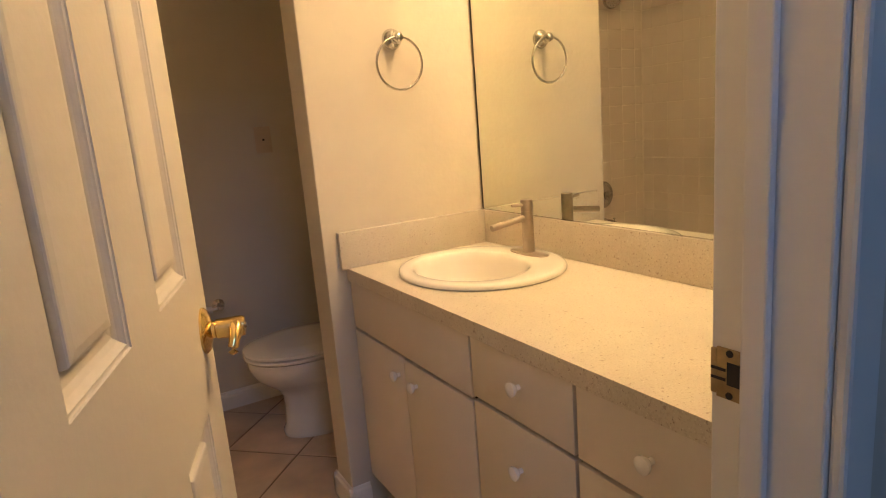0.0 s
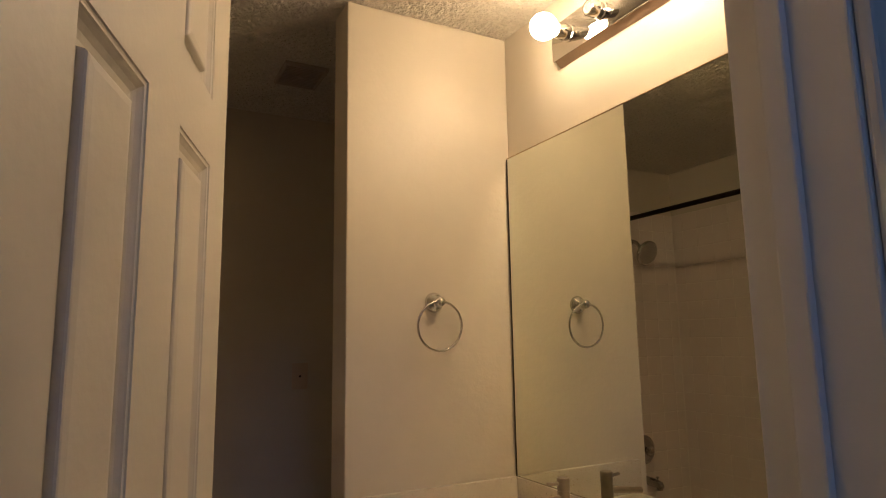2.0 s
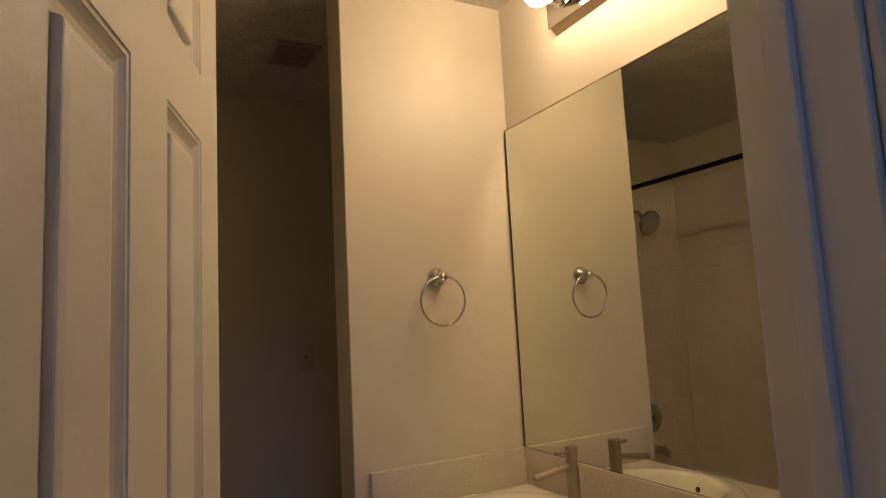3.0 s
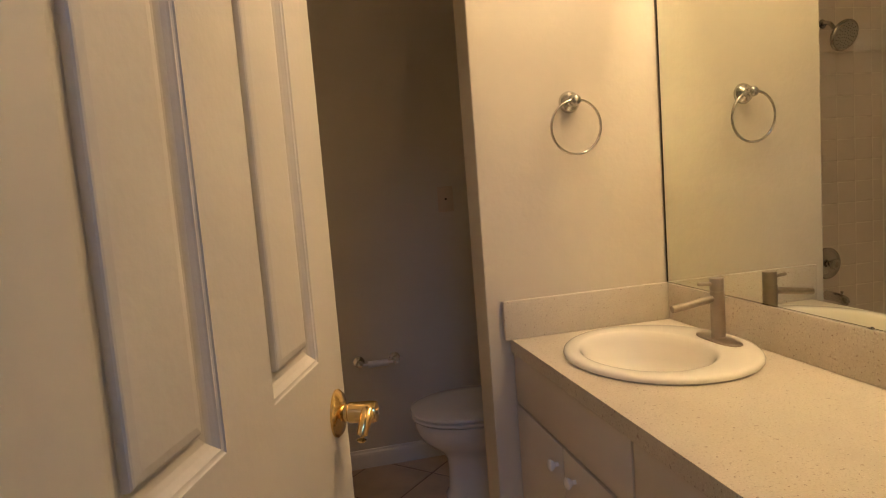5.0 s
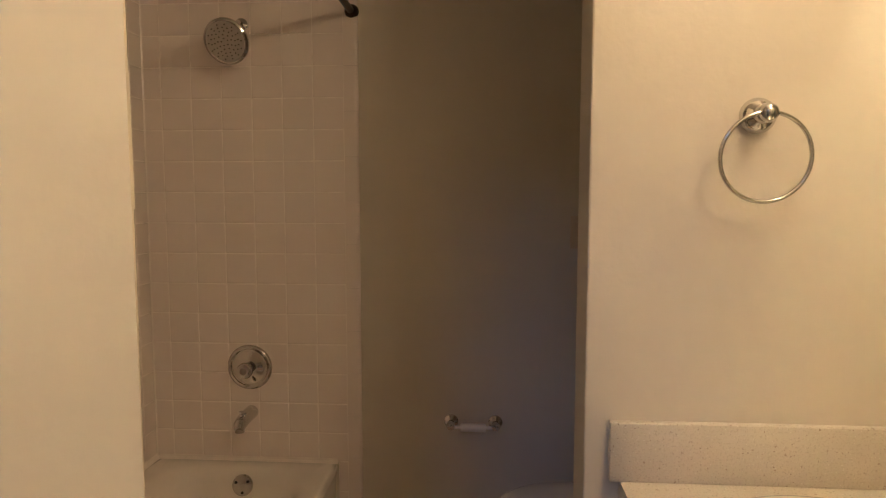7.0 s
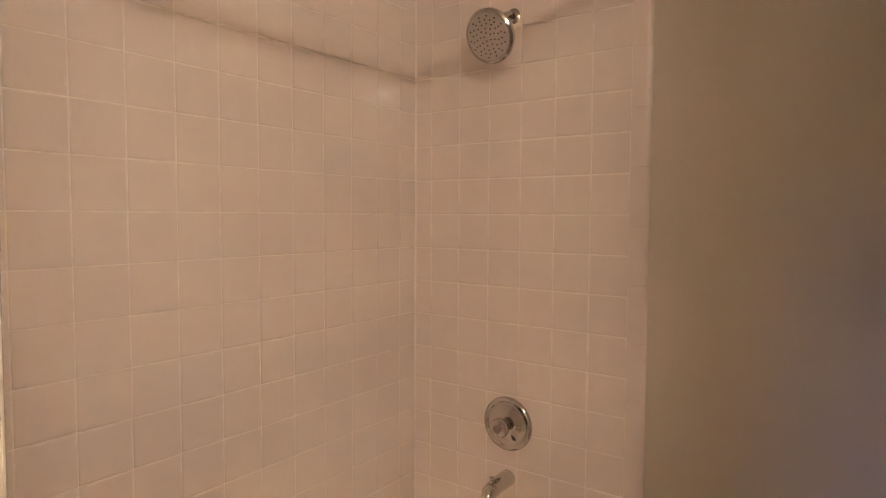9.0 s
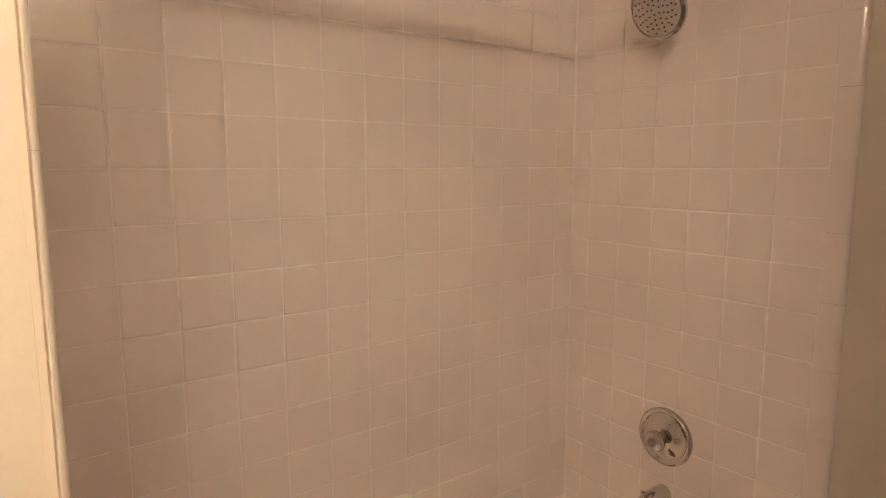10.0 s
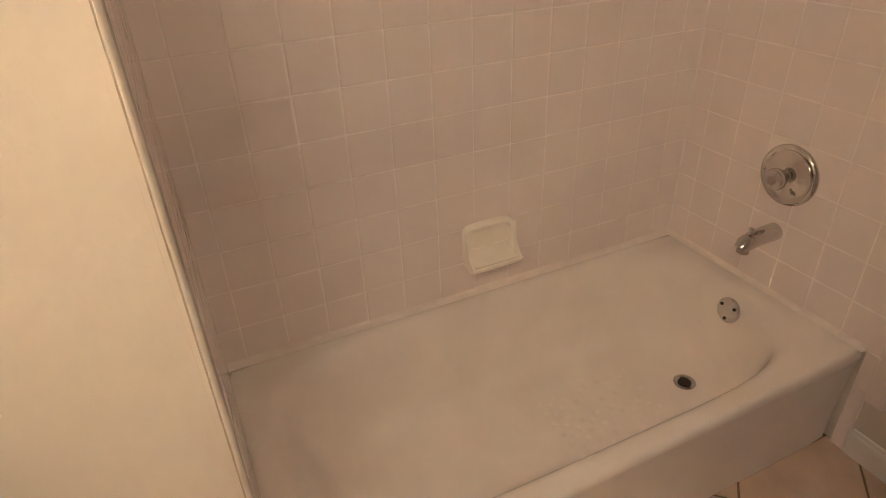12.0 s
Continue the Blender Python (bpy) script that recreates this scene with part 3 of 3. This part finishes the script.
# ---- vanity light ----
def make_light():
    y0, y1, zc = -1.380, -2.104, 2.243
    ob = empty("vanity_light", "chrome light bar with round globe bulbs and one empty socket", "wall lamp", pose(XM, 0, 0))
    prof = [(-0.001, -0.073), (-0.025, -0.053), (-0.025, 0.053), (-0.001, 0.073)]
    part("back_box", loft([[Vector((x, y, zc + z)) for x, z in prof] for y in (y1 + 0.004, y0 - 0.004)], True, True), BARSIDE, ob, "slanted metal back of the bar, reflected wall tone put into its brown", False)
    part("face_strip", box(-0.030, -0.025, y1, y0, zc - 0.057, zc + 0.057, 0.0015), CHROME, ob, "mirror chrome face")
    for i in range(5):
        y = -1.462 - 0.140 * i
        s = part("socket", lathe([(0.026, 0), (0.026, 0.004), (0.0225, 0.006), (0.0225, 0.016), (0.0235, 0.018), (0.0235, 0.021), (0.0225, 0.023), (0.0225, 0.047), (0.0205, 0.050), (0.0180, 0.049), (0.0175, 0.044), (0, 0.044)], 32, (-1, 0, 0)), CHROME, ob)
        s.location = (-0.030, y, zc)
        if i == 1:
            part("socket_mouth", lathe([(0.0172, 0.0435), (0.0172, 0.049), (0.015, 0.0495), (0.0145, 0.0445), (0, 0.0445)], 28, (-1, 0, 0)), KNOBM, s, "empty white porcelain mouth")
            continue
        b = part("bulb", lathe([(0.0135, 0.0), (0.0145, 0.006), (0.022, 0.011), (0.031, 0.021), (0.0375, 0.034), (0.0395, 0.047), (0.0375, 0.060), (0.031, 0.073), (0.022, 0.081), (0.012, 0.0855), (0, 0.087)], 32, (-1, 0, 0)), GLOW, s, "lit frosted globe bulb")
        b.location = (-0.046, 0, 0)
    return ob


make_light()


def make_vent():
    ob = empty("ceiling_vent", "square exhaust fan grille on the ceiling", "vent", pose(1.44, -0.49, CEIL))
    fr = box(-0.085, 0.085, -0.10, -0.088, -0.016, 0, 0.002)
    box(-0.085, 0.085, 0.088, 0.10, -0.016, 0, 0.002, bm=fr)
    box(-0.085, -0.073, -0.088, 0.088, -0.016, 0, 0.002, bm=fr)
    box(0.073, 0.085, -0.088, 0.088, -0.016, 0, 0.002, bm=fr)
    part("frame", fr, VENTM, ob)
    part("backing", box(-0.073, 0.073, -0.088, 0.088, -0.003, 0), RUBBER, ob, "dark opening", False)
    for i in range(13):
        y = -0.084 + i * 0.014
        part("slat", box(-0.073, 0.073, y - 0.0025, y + 0.0025, -0.013, -0.004), VENTM, ob, "", False)
    part("hub", lathe([(0.014, 0), (0.012, 0.004), (0, 0.005)], 18, (0, 0, -1)), VENTM, ob).location = (0, 0, -0.013)
    return ob


make_vent()


# ---- door ----
def panel_field(x0, x1, z0, z1, side):
    """Moulded panel in a leaf face: sunk ogee and raised field. side 1: face at y = 0 looking to -y."""
    prof = [(0.0, 0.0), (0.0010, 0.0016), (0.0030, 0.0022), (0.0055, 0.0022), (0.0070, 0.0038), (0.0115, 0.0075), (0.0170, 0.0108), (0.0235, 0.0124), (0.0285, 0.0127), (0.0300, 0.0120), (0.0312, 0.0060), (0.0325, 0.0044), (0.0345, 0.0036), (0.0420, 0.0024)]
    rings = []
    for i, d in prof:
        rings.append([Vector((x0 + i, d, z0 + i)), Vector((x1 - i, d, z0 + i)), Vector((x1 - i, d, z1 - i)), Vector((x0 + i, d, z1 - i))])
    return loft(rings, False, True)


def make_door():
    w, th, h = 0.668, 0.035, 2.028
    A = 18.22
    ob = empty("door_1", "white six-panel door standing open, brass lever handle", "door", pose(0.782, -2.4055, 0.006, 0, 0, 90 - A), kind="structure")
    xs = (0.0, 0.100, 0.266, 0.388, 0.557, w)
    zs = (0.0, 0.20, 0.806, 1.012, 1.596, 1.695, 1.905, h)
    bm = bmesh.new()
    for side in (0, 1):
        f = bmesh.new()
        for i in range(5):
            for j in range(7):
                x0, x1, z0, z1 = xs[i], xs[i + 1], zs[j], zs[j + 1]
                if i in (1, 3) and j in (1, 3, 5):
                    join(f, panel_field(x0, x1, z0, z1, side))
                else:
                    f.faces.new([f.verts.new(c) for c in ((x0, 0, z0), (x1, 0, z0), (x1, 0, z1), (x0, 0, z1))])
        if side:
            for v in f.verts:
                v.co.y = th - v.co.y
        join(bm, f)
    for c in (((0, 0, 0), (0, th, 0), (0, th, h), (0, 0, h)), ((w, 0, 0), (w, th, 0), (w, th, h), (w, 0, h)), ((0, 0, 0), (w, 0, 0), (w, th, 0), (0, th, 0)), ((0, 0, h), (w, 0, h), (w, th, h), (0, th, h))):
        bm.faces.new([bm.verts.new(p) for p in c])
    bmesh.ops.remove_doubles(bm, verts=bm.verts, dist=1e-5)
    part("leaf", bm, DOOR, ob, "", False)
    kx, kz = w - 0.050, 0.915
    for sgn, y in ((-1, 0.0), (1, th)):
        r = part("rosette", lathe([(0.036, 0), (0.036, 0.003), (0.031, 0.008), (0.020, 0.011), (0.014, 0.013)], 36, (0, sgn, 0)), BRASS, ob, "round brass rosette")
        r.location = (kx, y, kz)
        part("neck", lathe([(0.0135, 0.008), (0.0135, 0.018), (0.0155, 0.020), (0.0165, 0.056), (0.015, 0.062), (0.0, 0.063)], 24, (0, sgn, 0)), BRASS, r)
        part("lever", tube([(0.006, sgn * 0.050, 0.001), (-0.010, sgn * 0.050, 0.0), (-0.022, sgn * 0.049, -0.005), (-0.030, sgn * 0.047, -0.013), (-0.034, sgn * 0.045, -0.022), (-0.035, sgn * 0.044, -0.029), (-0.035, sgn * 0.044, -0.032)], [0.0135, 0.0125, 0.0100, 0.0085, 0.0080, 0.0078, 0.0050], 18), BRASS, r, "polished brass lever")
        part("key_slot", lathe([(0.0042, 0.056), (0.0042, 0.0645), (0, 0.0648)], 14, (0, sgn, 0)), OLDBRASS, r, "small round privacy slot")
    part("latch_plate", box(w - 0.001, w + 0.0015, 0.006, 0.029, kz - 0.028, kz + 0.028, 0.001), OLDBRASS, ob, "aged brass latch plate", False)
    for hz in (0.22, 1.02, 1.80):
        part("hinge", tube([(-0.006, th + 0.004, hz - 0.045), (-0.006, th + 0.004, hz + 0.045)], 0.006, 12), BRASS, ob, "brass hinge knuckle")
    return ob


make_door()

st = empty("strike_plate", "worn brass strike plate on the door lining", "strike plate", pose(JR, YD - 0.020, 0.920))
part("plate", box(-0.0025, 0.0, -0.018, 0.016, -0.029, 0.029, 0.001), OLDBRASS, st)
part("lip", box(-0.0028, 0.0012, 0.0158, 0.0230, -0.026, 0.026, 0.0012), OLDBRASS, st)
for z in (-0.007, 0.004):
    part("groove", box(-0.0033, -0.0026, 0.0045, 0.0222, z - 0.0017, z + 0.0017), RUBBER, st, "dark worn groove", False)
part("latch_hole", box(-0.003, -0.0022, -0.013, 0.003, -0.012, 0.014), RUBBER, st, "dark latch hole", False)
for z in (-0.024, 0.024):
    part("screw", lathe([(0.0042, 0), (0.004, 0.0012), (0, 0.0014)], 12, (-1, 0, 0)), RUBBER, st).location = (-0.0025, 0, z)


# ---- wall and floor tiles ----
Z0, Y0 = 1.450, 0.0215
NROW_UP, ZB = 6, 0.331
ZT = Z0 + NROW_UP * TP


def tile_mesh(w, h, name):
    g, d = 0.0011, 0.010
    steps = ((0, 0.0), (0, -(d - 0.0020)), (0.0006, -(d - 0.0007)), (0.0020, -(d - 0.0001)), (0.0056, -d))
    rings = [[Vector((x, y, z)) for x, z in ((g + i, g + i), (w - g - i, g + i), (w - g - i, h - g - i), (g + i, h - g - i))] for i, y in steps]
    bm = loft(rings, False, True)
    bmesh.ops.recalc_face_normals(bm, faces=bm.faces)
    me = bpy.data.meshes.new(name)
    bm.to_mesh(me)
    bm.free()
    me.materials.append(TILE)
    for p in me.polygons:
        p.use_smooth = True
    return me


def tile_wall(name, m, u_edges, label, zb=ZB, zt=ZT):
    """Backing of grout with single tiles on it; u runs along the wall, the face looks to -y."""
    base = struct(name, box(u_edges[0], u_edges[-1], -0.0091, 0.0, zb, zt), GROUT, label, "tiled wall")
    base.matrix_world = m
    zs = sorted({zb, zt, *[Z0 + r * TP for r in range(-12, NROW_UP) if zb + 0.01 < Z0 + r * TP < zt - 0.01]})
    cache = {}
    for u0, u1 in zip(u_edges, u_edges[1:]):
        for z0, z1 in zip(zs, zs[1:]):
            key = (round(u1 - u0, 4), round(z1 - z0, 4))
            if key not in cache:
                cache[key] = tile_mesh(u1 - u0, z1 - z0, "tile")
            t = new("tile", cache[key])
            t.parent = base
            t.location = (u0, random.uniform(-0.0004, 0.0004), z0)
            t.rotation_euler = (random.uniform(-0.0022, 0.0022), 0, random.uniform(-0.0022, 0.0022))
    return base


def edges(start, stop, first):
    e = [start]
    u = first
    while u < stop - 0.012:
        if u > start + 0.012:
            e.append(u)
        u += TP
    return e + [stop]


# long wall: u runs along +y from the alcove end to the corner
ycols = sorted(Y0 - TP * c for c in range(1, 14))
tile_wall("wall_tile_west", pose(-0.010, 0, 0, 0, 0, 90), [YN] + [y for y in ycols if YN + 0.01 < y < -0.02] + [-0.011], "beige glazed square tiles above the bathtub")
tile_wall("wall_tile_north", pose(0, 0, 0), edges(0.001, 0.742, 0.069), "beige glazed square tiles around the shower valve")
tile_wall("wall_tile_north_foot", pose(0, 0, 0), [0.7055, 0.742], "narrow strip of beige tiles beside the bathtub", 0.0, ZB - 0.0005)
tile_wall("wall_tile_south", pose(0, YN, 0, 0, 0, 180), [-u for u in edges(0.001, 0.745, 0.06)][::-1], "beige glazed square tiles on the alcove end")


def bullnose(name, m, z_first, n, label):
    ob = empty(name, label, "tile trim", kind="structure")
    ob.matrix_world = m
    L = 0.1594
    prof = [(0, 0), (0, -0.0115), (0.036, -0.0115), (0.044, -0.010), (0.0495, -0.0055), (0.051, 0)]
    for i in range(n):
        z0 = z_first + i * L
        rings = [[Vector((x, y, z)) for x, y in prof] for z in (z0 + 0.0003, z0 + L - 0.0003)]
        b = part("trim_tile", loft(rings, True, True), TILE, ob)
        b.location = (random.uniform(0.0, 0.0006), 0, 0)
    return ob


bullnose("trim_bullnose_north", pose(0.742, 0, 0), 1.307 - 0.1594 * 7, 12, "beige bullnose tile edging beside the toilet")
# edging on the outer corner of the alcove end
oc = empty("trim_bullnose_south", "cream bullnose tile edging on the wall corner", "tile trim", kind="structure")
for i in range(12):
    z0 = 1.307 - 0.1594 * 8 + i * 0.1594
    if z0 < 0.0:
        continue
    prof = [(XL - 0.052, YN), (XL - 0.052, YN + 0.0105), (XL - 0.006, YN + 0.0105), (XL - 0.002, YN + 0.0098), (XL + 0.0015, YN + 0.0082), (XL + 0.0042, YN + 0.0065), (XL + 0.0050, YN + 0.0048), (XL + 0.0030, YN + 0.0040), (XL - 0.01, YN + 0.0038)]
    dx = random.uniform(-0.0015, 0.0015)
    part("trim_tile", loft([[Vector((x + dx, y, z)) for x, y in prof] for z in (z0 + 0.0002, z0 + 0.1592)], True, True), TRIMGLAZE, oc)
struct("trim_joint", box(XL - 0.002, XL + 0.0012, YN + 0.0026, YN + 0.0036, 0.0, 1.95), CRACK, "dirty hairline joint beside the tile edging", "trim")

# floor: diagonal tiles in a dark bed
fl = struct("floor", box(0.0, XM, YD - 0.05, 0.0, -0.05, -0.003), FGROUT, "tan ceramic floor tiles laid diagonally", "floor")
FT, FC = 0.311, (1.3925, -0.6075)
s2 = math.sqrt(0.5)


def clip(poly, ax, lim, keep_less):
    out = []
    for a, b in zip(poly, poly[1:] + poly[:1]):
        ia, ib = (a[ax] <= lim) == keep_less, (b[ax] <= lim) == keep_less
        if ia:
            out.append(a)
        if ia != ib:
            t = (lim - a[ax]) / (b[ax] - a[ax])
            out.append(a.lerp(b, t))
    return out


for i in range(-8, 9):
    for j in range(-8, 9):
        g = 0.0035
        corners = [(i * FT + g, j * FT + g), ((i + 1) * FT - g, j * FT + g), ((i + 1) * FT - g, (j + 1) * FT - g), (i * FT + g, (j + 1) * FT - g)]
        poly = [Vector((FC[0] + (u - v) * s2, FC[1] + (u + v) * s2, 0)) for u, v in corners]
        for ax, lim, less in ((0, 0.69, False), (0, XM, True), (1, YD - 0.04, False), (1, 0.0, True)):
            poly = clip(poly, ax, lim, less) if poly else poly
        if len(poly) < 3:
            continue
        poly = [p for k, p in enumerate(poly) if (p - poly[k - 1]).length > 1e-4]
        if len(poly) < 3:
            continue
        c = sum(poly, Vector()) / len(poly)
        rings = [[p + Vector((0, 0, -0.004)) for p in poly], [p + Vector((0, 0, -0.001)) for p in poly], [p + (c - p).normalized() * 0.0015 for p in poly]]
        part("tile", loft(rings, False, True), FTILE, fl, "", False)
